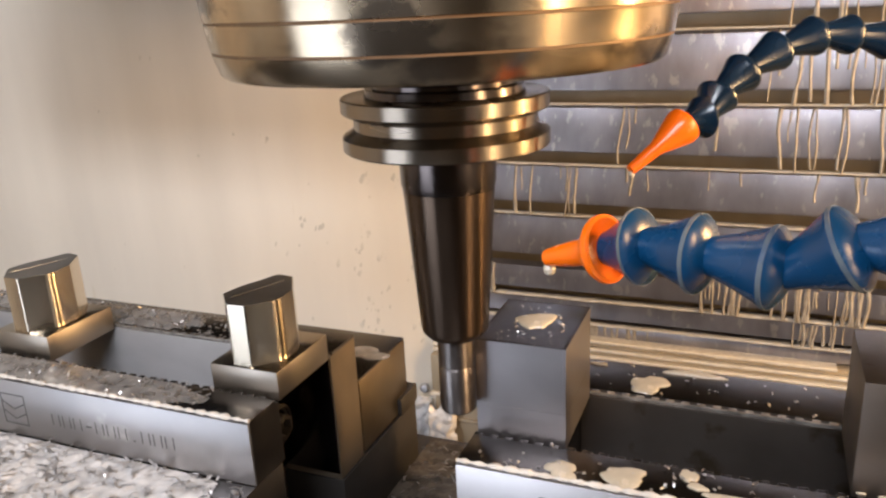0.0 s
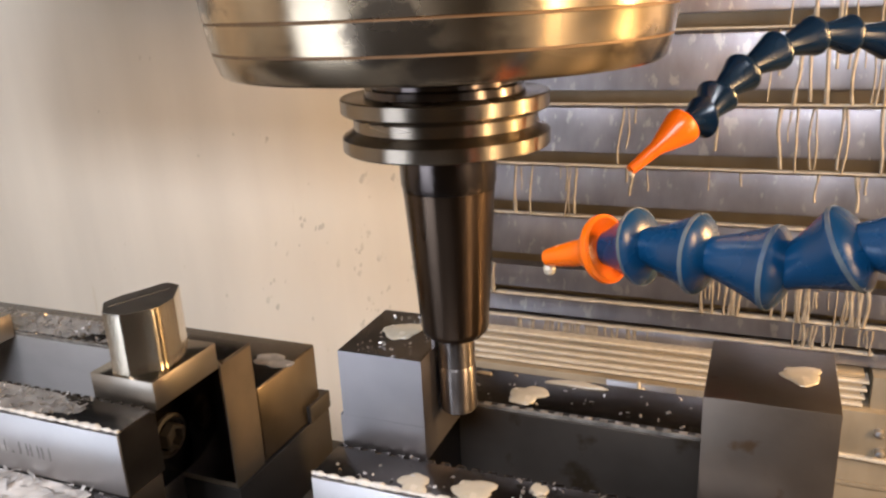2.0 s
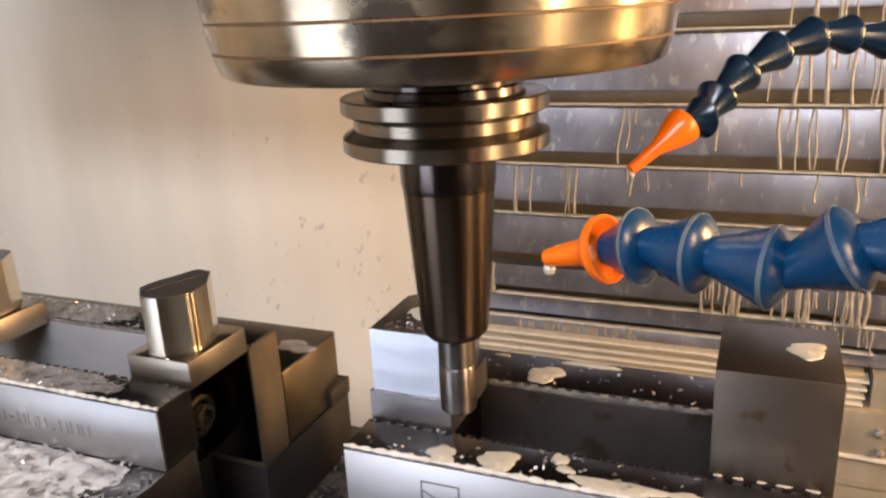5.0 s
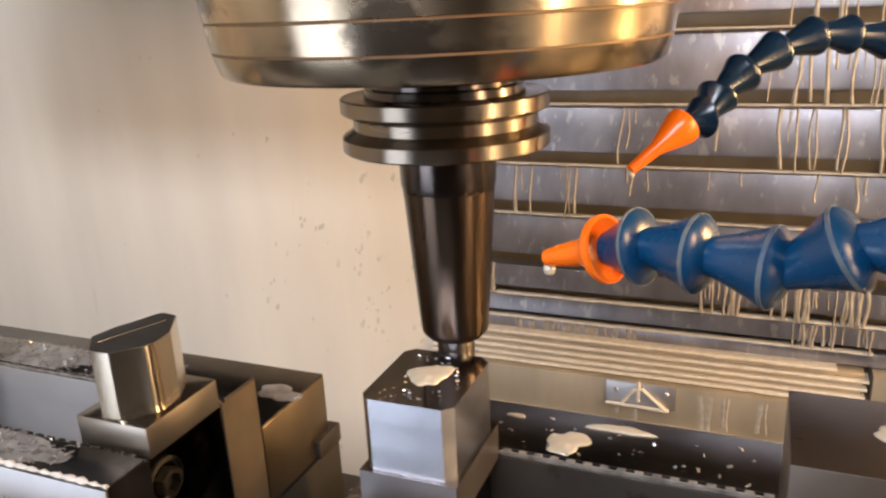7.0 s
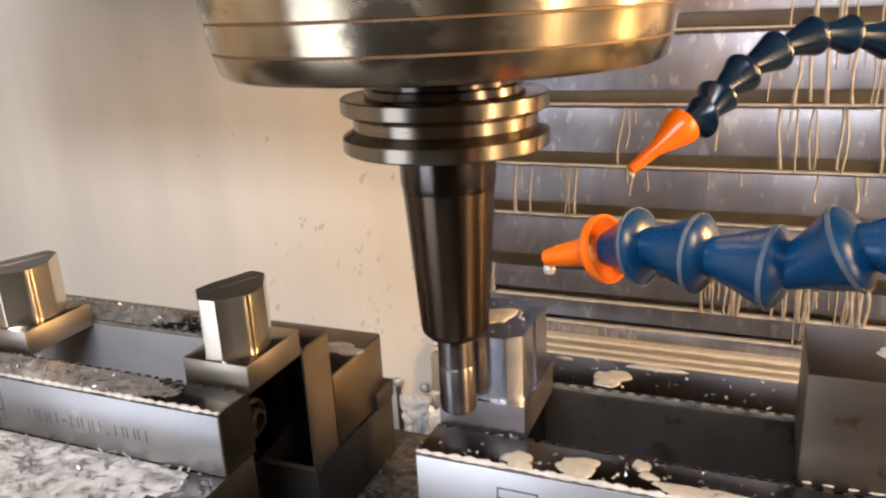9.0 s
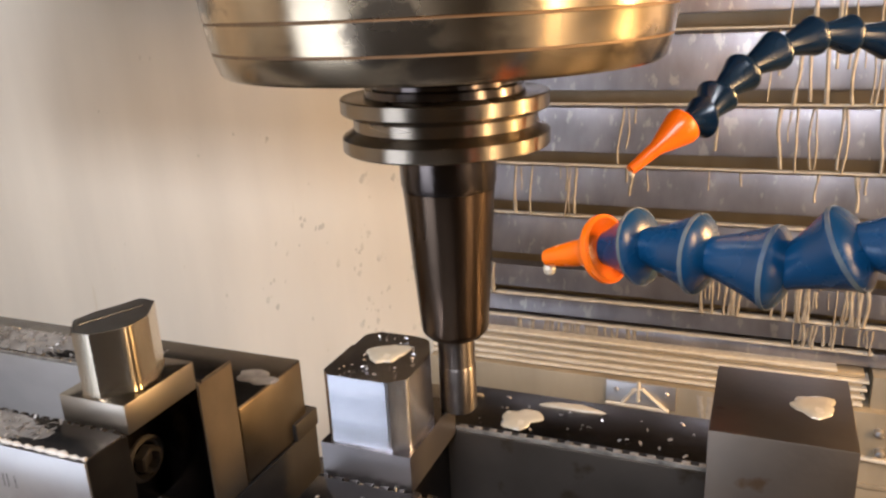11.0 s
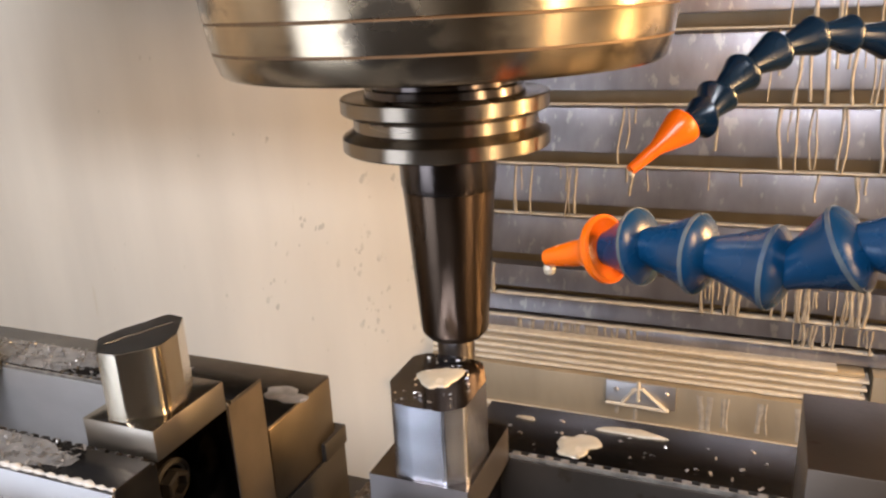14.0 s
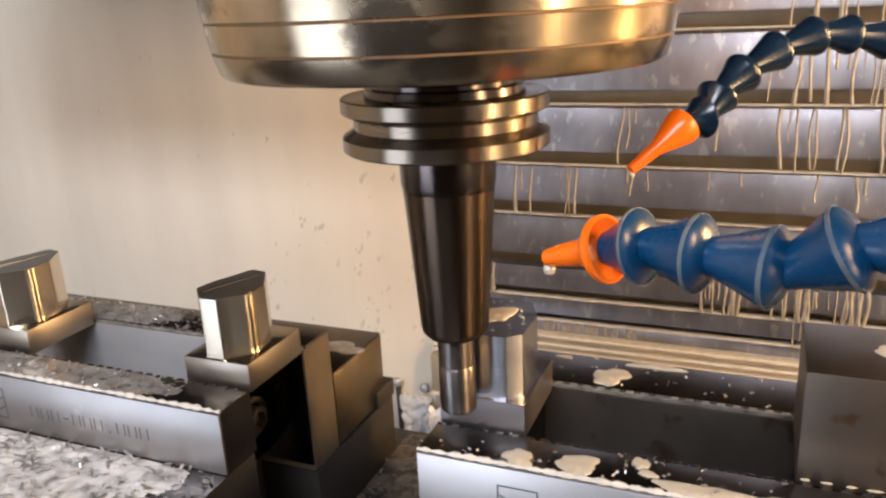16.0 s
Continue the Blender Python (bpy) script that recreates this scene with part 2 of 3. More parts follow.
def rounded(corners, steps=6):
    """An outline from (x, y, radius) corners."""
    out = []
    n = len(corners)
    for i, (x, y, r) in enumerate(corners):
        p, a, c = Vector((x, y)), Vector(corners[i - 1][:2]), Vector(corners[(i + 1) % n][:2])
        if r <= 0:
            out.append((x, y))
            continue
        u, w = (a - p).normalized(), (c - p).normalized()
        half = u.angle(w) / 2
        d = min(r / math.tan(half), (a - p).length * 0.49, (c - p).length * 0.49)
        s, e = p + u * d, p + w * d
        for k in range(steps + 1):
            t = k / steps
            q = s * (1 - t) ** 2 + p * 2 * t * (1 - t) + e * t ** 2
            out.append((q.x, q.y))
    return out


def aim(p, q, roll=0):
    """The pose at p whose z axis points to q, in millimetres."""
    p, q = Vector(p), Vector(q)
    return Matrix.Translation(p) @ (q - p).to_track_quat("Z", "Y").to_matrix().to_4x4()


MOVING = []


def on_table(ob):
    """Takes the thing along with the machine table."""
    MOVING.append(ob)
    return ob


# ---- setting: the enclosure ----
def setting():
    tagged(finish(block(-1000, -163.5, 352, 372, -330, 900, 1), "wall_back", CREAM), "cream painted sheet-metal wall with dried coolant specks", "wall", kind="structure")
    tagged(finish(block(860, 880, -900, 380, -330, 900, 1), "wall_right", CREAM), "cream painted enclosure side wall", "wall", kind="structure")
    tagged(finish(block(-1020, -1000, -900, 372, -330, 900, 1), "wall_left", CREAM), "cream painted enclosure side wall", "wall", kind="structure")
    tagged(finish(block(-1020, 880, -920, -900, -330, 900, 1), "wall_front", GREY), "dark grey enclosure door wall", "wall", kind="structure")
    tagged(finish(block(-1020, 880, -920, 380, 900, 920, 1), "ceiling", GREY), "dark grey enclosure roof", "ceiling", kind="structure")
    tagged(finish(block(-1020, 880, -920, 400, -350, -330, 1), "floor", DARK), "dark wet chip pan below the table", "floor", kind="structure")


def wall_specks():
    """Small runny splashes of dried coolant, in loose clusters that lean the way they were flung."""
    rng = random.Random(21)
    bm = bmesh.new()
    spots = [(rng.gauss(-235, 62), rng.gauss(-75, 60)) for _ in range(48)] + [(rng.uniform(-520, -180), rng.uniform(-170, 110)) for _ in range(16)]
    for cx, cz in spots:
        for _ in range(rng.choice((1, 1, 2, 3, 4))):
            x, z = cx + rng.gauss(0, 5), cz + rng.gauss(0, 6)
            if x > -167:
                continue
            r, lean, tall = rng.choice((0.5, 0.7, 1.0, 1.5, 2.0)) * rng.uniform(0.7, 1.2), rng.uniform(-0.9, -0.1), rng.uniform(1.1, 2.2)
            out = []
            for k in range(12):
                a = k * math.pi / 6
                q = rng.uniform(0.6, 1.2)
                u, w = r * math.cos(a) * q, r * tall * math.sin(a) * q
                out.append((x + u - lean * w * 0.5, z + w))
            v = [bm.verts.new((px, 351.9, pz)) for px, pz in out]
            c = bm.verts.new((x, 351.6, z))
            for k in range(12):
                bm.faces.new((v[k], v[(k + 1) % 12], c))
    tagged(finish(bm, "coolant_specks", SPECK), "dried grey-brown coolant specks on the cream wall", "specks", kind="stuff")


def spindle_head():
    ob = empty("milling_head", 0, 120, 162)
    tagged(ob, "dark grey head casting above the spindle, with unseen blocks added for shade", "milling head")
    part("casting", block(-99, 150, -215, 100, 268, 730, 12), GREY, ob)
    # Unseen blocks added out of view to shade the wall and darken reflections.
    part("side_shade", block(-335, -101, 20, 229, 110, 730, 12), GREY, ob)
    part("rear_shade", block(-70, 95, -25, 118, 100, 267, 6), GREY, ob)
    part("back_shade", block(-480, 220, 120, 228.5, 110, 730, 6), GREY, ob)
    part("wall_shade", block(-480, -136, -25, 228, 3.5, 109, 14), GREY, ob)


def louvre_wall():
    left = -163
    wall = finish(block(left, 860, 373, 387, -330, 900, 1), "wall_louvre", COATED)
    tagged(wall, "grey louvred way cover streaked with dried coolant", "wall", kind="structure")
    edges = [330, 276, 222, 170, 117, 66, 20.5, -19.5, -62, -88, -108]
    for hi, lo in zip(edges, edges[1:]):
        bm = bmesh.new()
        # a slat leans forward to its foot and ends in a folded lip over a deep gap
        gap = min(9.5, (hi - lo) * 0.26)
        back = min(365, 350 + 0.24 * (hi - lo - 12))
        outline = [(back, hi - 2), (350, lo + gap + 2.6), (350, lo + gap + 0.4), (351, lo + gap), (365.5, lo + gap), (365.5, hi - 2)]
        a = [bm.verts.new((left + 0.5, y, z)) for y, z in outline]
        b = [bm.verts.new((859, y, z)) for y, z in outline]
        bm.faces.new(a)
        bm.faces.new(b[::-1])
        for i in range(len(outline)):
            j = (i + 1) % len(outline)
            bm.faces.new((a[i], b[i], b[j], a[j]))
        part("slat", bm, LOUVRE, wall)

    rng = random.Random(4)

    def crust(x0, x1, y, z, thick, deep):
        """A strip of dried coolant of uneven thickness along a fold."""
        bm = bmesh.new()
        n = int((x1 - x0) / 4)
        prev = None
        for i in range(n + 1):
            x = x0 + (x1 - x0) * i / n
            t = thick * (0.75 + 0.5 * abs(noise.noise(Vector((x * 0.05, z, 0.2)))) + rng.uniform(-0.08, 0.08))
            cur = [bm.verts.new(p) for p in ((x, y + deep, z), (x, y + 0.3, z), (x, y, z - 0.3 * t), (x, y, z - 0.8 * t), (x, y + 0.4, z - t), (x, y + deep, z - t))]
            if prev:
                for k in range(6):
                    bm.faces.new((prev[k], prev[(k + 1) % 6], cur[(k + 1) % 6], cur[k]))
            else:
                bm.faces.new(cur)
            prev = cur
        bm.faces.new(prev[::-1])
        return bm

    for lo in edges[1:]:
        if lo != -62:
            part("ledge", crust(left + 0.5, 859 if lo > -100 else 172, 352.5, lo, 1.7 if lo > -30 else 2.3, 4), RESIDUE, wall, "tan line of dried coolant on the fold")
    for k, z in enumerate((-120.6, -127.0, -132.8, -138.4, -143.2)):
        part("cover_edge", crust(left + 0.5, 150 if k == 0 else 172 - k, 347.4 - k * 1.1, z, 2.5, 16), RESIDUE, wall, "stepped edge of the telescopic cover, coated with coolant")
        part("cover_step", block(left + 0.5, 168 - k, 349.6 - k * 1.1, 365.2, z - 5.6, z - 2.6, 0.3), COATED, wall)
    part("strip", block(left + 0.5, 859, 358, 372.8, -121, -110.6, 0.3), LOUVRE, wall)
    part("end_sheet", block(173, 859, 345, 372.8, -160, -122, 0.4), COATED, wall, "coolant-filmed sheet beside the cover")
    part("apron", block(left + 0.5, 859, 338, 372.8, -181, -146.5, 0.5), COATED, wall, "grey sheet apron below the cover")
    part("apron_foot", block(left + 0.5, 859, 344, 372.8, -330, -185.2, 0.5), COATED, wall)
    part("apron_lip", crust(left + 0.5, 859, 335.6, -181.3, 3.4, 30), RESIDUE, wall, "thick pale line of dried coolant on the lip")
    plate = part("badge_plate", block(-11.5, 41.5, 336, 337.9, -166.5, -146.8, 0.3), STEEL, wall, "bolted steel plate with a raised bracket")
    for x, z in ((-3.5, -154), (34.6, -153)):
        part("bolt", lathe([(2.0, 0), (2.0, 1.2), (1.2, 2)], aim((x, 336, z), (x, 300, z)), 16), STEEL, plate)
    rod = [((-11.5, -165.4), (37, -166.4)), ((1, -164.5), (10.5, -152)), ((16, -150.5), (34, -165.6)), ((13.8, -144), (13.8, -162)), ((8.5, -152.5), (18.5, -150.5))]
    for (x0, z0), (x1, z1) in rod:
        d = math.hypot(x1 - x0, z1 - z0)
        part("bracket_bar", lathe([(0.6, 0), (1.5, 0.7), (1.4, d * 0.5), (1.6, d - 0.8), (0.6, d)], aim((x0, 334.4, z0), (x1, 334.4, z1)), 12), RESIDUE, plate, "bar coated with dried coolant")
    for x, z in ((179.4, -160.5), (181.3, -176.0)):
        part("bolt", lathe([(3.0, 0), (3.2, 3), (2.6, 5), (0.8, 5.6)], aim((x, 338, z), (x, 300, z)), 16), STEEL, wall, "wet bolt head")
    part("lower_lip", crust(left + 0.5, 859, 341.5, -207, 4, 30), COATED, wall)
    # drips run down from the folds
    bm = bmesh.new()

    def drip(x, hi, lo, length, w, y_of, split=False):
        wave, bend = rng.uniform(0, 6), rng.uniform(0.2, 1.8) * min(1, length / 40)
        prev, n = None, 9
        for i in range(n + 1):
            t = i / n
            z = hi - 0.8 - length * t
            y = y_of(z)
            xx = x + math.sin(t * 4 + wave) * bend + rng.uniform(-0.25, 0.25)
            ww = w * (1.25 - 0.6 * t if t < 0.6 else 0.89 + 0.5 * (t - 0.6)) * rng.uniform(0.85, 1.15)
            cur = [bm.verts.new((xx - ww, y + 0.25, z)), bm.verts.new((xx, y - 0.35, z)), bm.verts.new((xx + ww, y + 0.25, z))]
            if prev:
                bm.faces.new((prev[0], prev[1], cur[1], cur[0]))
                bm.faces.new((prev[1], prev[2], cur[2], cur[1]))
            prev = cur
        if split and length > 18:
            drip(x + rng.choice((-5, 5)), hi - length * 0.1, lo, length * 0.45, w * 0.7, y_of)

    def slat_face(lo):
        gap = 9.5
        return lambda z: 349.6 + 0.24 * max(0, z - lo - gap - 2.6)
    # (fold above, fold below, first and last x, how many, share of full-length runs)
    for hi, lo, x0, x1, count, full in ((170, 117, 96, 240, 13, 1.0), (117, 66, 84, 230, 15, 0.9), (66, 20.5, 92, 215, 17, 1.0), (66, 20.5, -50, 60, 4, 0.25),
                                        (20.5, -19.5, 110, 250, 9, 0.5), (20.5, -19.5, -92, -40, 7, 0.9), (20.5, -19.5, -20, 100, 5, 0.3), (-19.5, -62, 130, 240, 8, 0.8),
                                        (-62, -88, 52, 180, 25, 1.0), (-62, -88, -112, -106, 2, 1.0)):
        for _ in range(count):
            length = (hi - lo) * (rng.uniform(0.93, 1.0) if rng.random() < full else rng.uniform(0.25, 0.7))
            drip(rng.uniform(x0, x1), hi, lo, length, rng.uniform(0.5, 1.5) * (1 if x0 > 50 else 0.8), slat_face(lo), rng.random() < 0.3)
    for _ in range(34):
        drip(rng.uniform(-90, 20), -109, -121, rng.uniform(10.5, 12), rng.uniform(0.6, 1.7), lambda z: 357.6)
    for _ in range(12):
        drip(rng.uniform(118, 172), -89, -109, rng.uniform(12, 19), rng.uniform(0.5, 1.2), lambda z: 349.8, True)
    for x in (60, 66, 76, 79, 101, 106, -3, 12, 128, 140):
        drip(x, -150, -181, rng.uniform(24, 30), rng.uniform(0.8, 2.4), lambda z: 337.8)
    tagged(part("drips", bm, DRIP, wall, "thin runs of dried coolant"), kind="stuff")


def wall_bracket():
    ob = empty("hose_bracket", -186, 350, -210)
    tagged(ob, "small bolted steel bracket with foam on the cream wall", "bracket")
    part("plate", block(-14, 18, -1, 1.9, -40, 14, 1.0), CREAM, ob)
    for x, z in ((-14.8, 27), (12.4, 25.4)):
        part("bolt", lathe([(1.8, -2), (1.8, 4), (4.2, 4.2), (4.4, 6.5), (3.4, 8.0), (1, 8.5)], aim((x, 1.9, z), (x, -30, z)), 20), STEEL, ob)
    part("rod", lathe([(2.2, 0), (2.4, 1), (2.4, 46), (1.8, 47)], aim((-13.5, -2, -24), (-14.6, -2, 22)), 16), DARK, ob, "dark upright rod beside the foam")
    # lumpy wet foam clinging to the bracket
    bm = bmesh.new()
    verts = {}
    nx, nz = 52, 52
    for i in range(nx + 1):
        for j in range(nz + 1):
            x, z = -14 + 60 * i / nx, -52 + 68 * j / nz
            p = Vector((x * 0.06, z * 0.06, 3.1))
            edge = 1 - max(abs((x - 16) / 30), abs((z + 18) / 34)) ** 3 + 0.5 * noise.noise(p * 2.2)
            h = 3.5 + 7 * abs(noise.noise(p * 1.3)) + 2.2 * noise.noise(p * 3.1) + 0.5 * noise.noise(p * 8)
            s = min(1, max(0, (x - 15) / 7))
            verts[i, j] = (edge, bm.verts.new((x, -1 - 12.5 * s * s * (3 - 2 * s) - h * min(1, max(0, edge * 2.5)), z)))
    for i in range(nx):
        for j in range(nz):
            q = [verts[i, j], verts[i + 1, j], verts[i + 1, j + 1], verts[i, j + 1]]
            if min(c[0] for c in q) > 0:
                bm.faces.new([c[1] for c in q])
    bmesh.ops.delete(bm, geom=[v for v in bm.verts if not v.link_faces], context="VERTS")
    part("foam", bm, FROTH, ob, "wet grey-white foam")


# ---- spindle and tool ----
def spindle():
    sp = empty("spindle", 0, 0, 126.8)
    tagged(sp, "worn oily steel spindle nose above the tool holder", "spindle")
    rings = (("nose_ring", [(30, 0), (60, 0), (63.4, 0.3), (64.6, 1.4), (66.3, 6.8), (66.0, 7.1), (30, 7.1)]),
             ("middle_ring", [(30, 7.3), (65.6, 7.3), (66.4, 7.6), (67.6, 14.6), (67.3, 14.9), (30, 14.9)]),
             ("upper_ring", [(30, 15.1), (67.1, 15.1), (67.8, 15.5), (69.5, 34), (69.5, 34.2), (30, 34.2)]),
             ("housing", [(30, 34.4), (70.5, 34.4), (72, 36), (73, 172), (30, 172)]))
    for name, prof in rings:
        part(name, lathe(prof, None, 128), SPINDLE, sp)
    for z, r in ((7.2, 66.2), (15.0, 67.4)):
        part("groove_stain", lathe([(r - 2, z - 0.35), (r + 0.05, z - 0.3), (r + 0.05, z + 0.3), (r - 2, z + 0.35)], None, 128, hoop=True), RUST, sp, "rust-brown line in the groove")
    part("drive_collar", lathe([(8, -4.5), (22.2, -4.5), (22.6, -4), (22.6, -1.0), (24, -0.1), (8, -0.1)], None, 80), BLACKED_AND_SHADE, sp)


def tool_holder():
    th = empty("tool_holder", 0, 0, 39)
    tagged(th, "steel taper tool holder with grooved flange in the spindle", "tool holder")
    z = -39
    flange = part("flange", lathe([(12, 102.3 + z), (31.2, 102.3 + z), (31.75, 102.8 + z), (31.75, 106.6 + z), (30.9, 107.4 + z), (28.2, 109.0 + z),
                          (28.2, 112.2 + z), (31.2, 113.6 + z), (31.75, 114.2 + z), (31.75, 118.0 + z), (31.3, 118.4 + z), (12, 118.4 + z)], None, 128), FLANGE, th)
    part("shoulder", lathe([(10, 118.5 + z), (24.5, 118.5 + z), (24.2, 120.6 + z), (22, 121 + z), (22, 122.2 + z), (10, 122.2 + z)], None, 96), BLACKED_AND_SHADE, th, "blackened shoulder")
    part("collar", lathe([(8, 89.2 + z), (14.55, 89.2 + z), (15.0, 91 + z), (15.2, 102.2 + z), (8, 102.2 + z)], None, 96), BLACKED_AND_SHADE, th, "dark heat-tinted collar")
    part("cone", lathe([(6.5, 0), (9.2, 0), (10.9, 1.9), (11.2, 3), (14.5, 50.0), (8, 50.0)], None, 96), HOLDER, th, "bronze-tinted tapered sleeve")


def end_mill():
    em = empty("end_mill", 0, 0, 11.0)
    tagged(em, "carbide end mill clamped in the tool holder", "cutter")
    part("shank", lathe([(6.2, 17.2), (6.2, 27.8), (3, 27.8)], None, 48), CARBIDE, em)
    part("cutting_end", lathe([(2.5, 0.4), (5.6, 0.0), (6.2, 0.7), (6.3, 4), (6.3, 16.2), (5.9, 17.0), (3, 17.0)], None, 64), CARBIDE, em, "spinning cutting end, blurred smooth")


# ---- coolant hoses ----
def hose(name, label, points, rad, mat, nozzle, tip_r, ring, drop_size=1.0):
    """Ball-jointed hose: flared links from point to point, the first being the nozzle's tip."""
    ob = empty(name, *points[1])
    tagged(ob, label, "coolant hose")
    base = Matrix.Translation(-Vector(points[1]))
    length = (Vector(points[1]) - Vector(points[0])).length
    r = rad
    if ring:
        prof = [(tip_r * 0.6, 0), (tip_r, 0.2), (tip_r * 1.12, 1.5), (tip_r * 1.5, length * 0.45), (r * 0.42, length * 0.60), (r * 0.66, length * 0.76), (r * 0.98, length * 0.88), (r * 1.04, length * 0.92), (r * 1.04, length * 0.98), (r * 0.92, length), (r * 0.8, length * 0.95), (r * 0.3, length * 0.85)]
    else:
        prof = [(tip_r * 0.6, 0), (tip_r, 0.2), (tip_r * 1.1, 1.5), (tip_r * 1.45, length * 0.45), (r * 0.88, length * 0.80), (r * 0.98, length * 0.90), (r * 0.95, length * 0.97), (r * 0.8, length), (r * 0.5, length)]
    part("nozzle", lathe(prof, base @ aim(points[0], points[1]), 40), ORANGE, ob, nozzle)
    drop = base @ Matrix.Translation(Vector(points[0]) + Vector((0.6, 0, -0.4 - 1.8 * drop_size ** 2)))
    part("coolant_drop", lathe([(a * drop_size, b * drop_size) for a, b in ((0.2, -2.2), (1.2, -1.6), (1.5, -0.4), (0.9, 1.2), (0.3, 2.0))], drop, 16), FOAM, ob, "milky drop at the tip")
    for p, q in zip(points[1:], points[2:]):
        d = (Vector(q) - Vector(p)).length
        prof = [(r * 0.35, -d * 0.10), (r * 0.50, -d * 0.06), (r * 0.53, 0), (r * 0.58, d * 0.12), (r * 0.78, d * 0.42), (r * 1.03, d * 0.74), (r * 1.10, d * 0.80), (r * 1.10, d * 0.86),
                (r * 1.02, d * 0.92), (r * 0.80, d * 0.99), (r * 0.60, d * 1.04), (r * 0.40, d * 1.06)]
        link = part("link", lathe(prof, base @ aim(p, q), 40), mat, ob)
        if ring:
            # Thin hoop that carries the painted highlight of the link's rim.
            part("glint_rim", lathe([(r * 0.95, d * 0.78), (r * 1.115, d * 0.80), (r * 1.12, d * 0.86), (r * 0.95, d * 0.88)], base @ aim(p, q), 40, hoop=True), RIM_GLINT, link, "rim with a painted pale highlight")
    return ob


# ---- things on the table ----
PITCH = 5.45


def teeth(x0, x1, y0, y1, z0, z1, gap, bevel=0.25):
    """A row of small square teeth along a jaw's edge, with notches of that width between them."""
    bm = bmesh.new()
    for i in range(int((x1 - x0) / PITCH)):
        x = x0 + i * PITCH
        box(bm, x, x + PITCH - gap, y0, y1, z0, z1, bevel)
    return bm


def foam_bead(x0, x1, y, z, seed):
    """Coolant foam caught along a scalloped edge: one uneven mound in each notch."""
    rng = random.Random(seed)
    bm = bmesh.new()
    n, prev = int((x1 - x0) / 0.9), None
    for i in range(n + 1):
        x = x0 + (x1 - x0) * i / n
        swell = 0.5 + 0.55 * abs(math.sin(math.pi * x / PITCH)) + rng.uniform(-0.2, 0.2) + 0.7 * noise.noise(Vector((x * 0.07, seed, 0)))
        swell = max(0.35, swell)
        cur = [bm.verts.new((x, y + 0.9 * swell * math.cos(a) * (1.5 if math.cos(a) > 0 else 0.8), z + 1.1 * swell * max(-0.5, math.sin(a)))) for a in [k * math.pi / 4 for k in range(8)]]
        if prev:
            for k in range(8):
                bm.faces.new((prev[k], prev[(k + 1) % 8], cur[(k + 1) % 8], cur[k]))
        else:
            bm.faces.new(cur)
        prev = cur
    bm.faces.new(prev[::-1])
    return bm


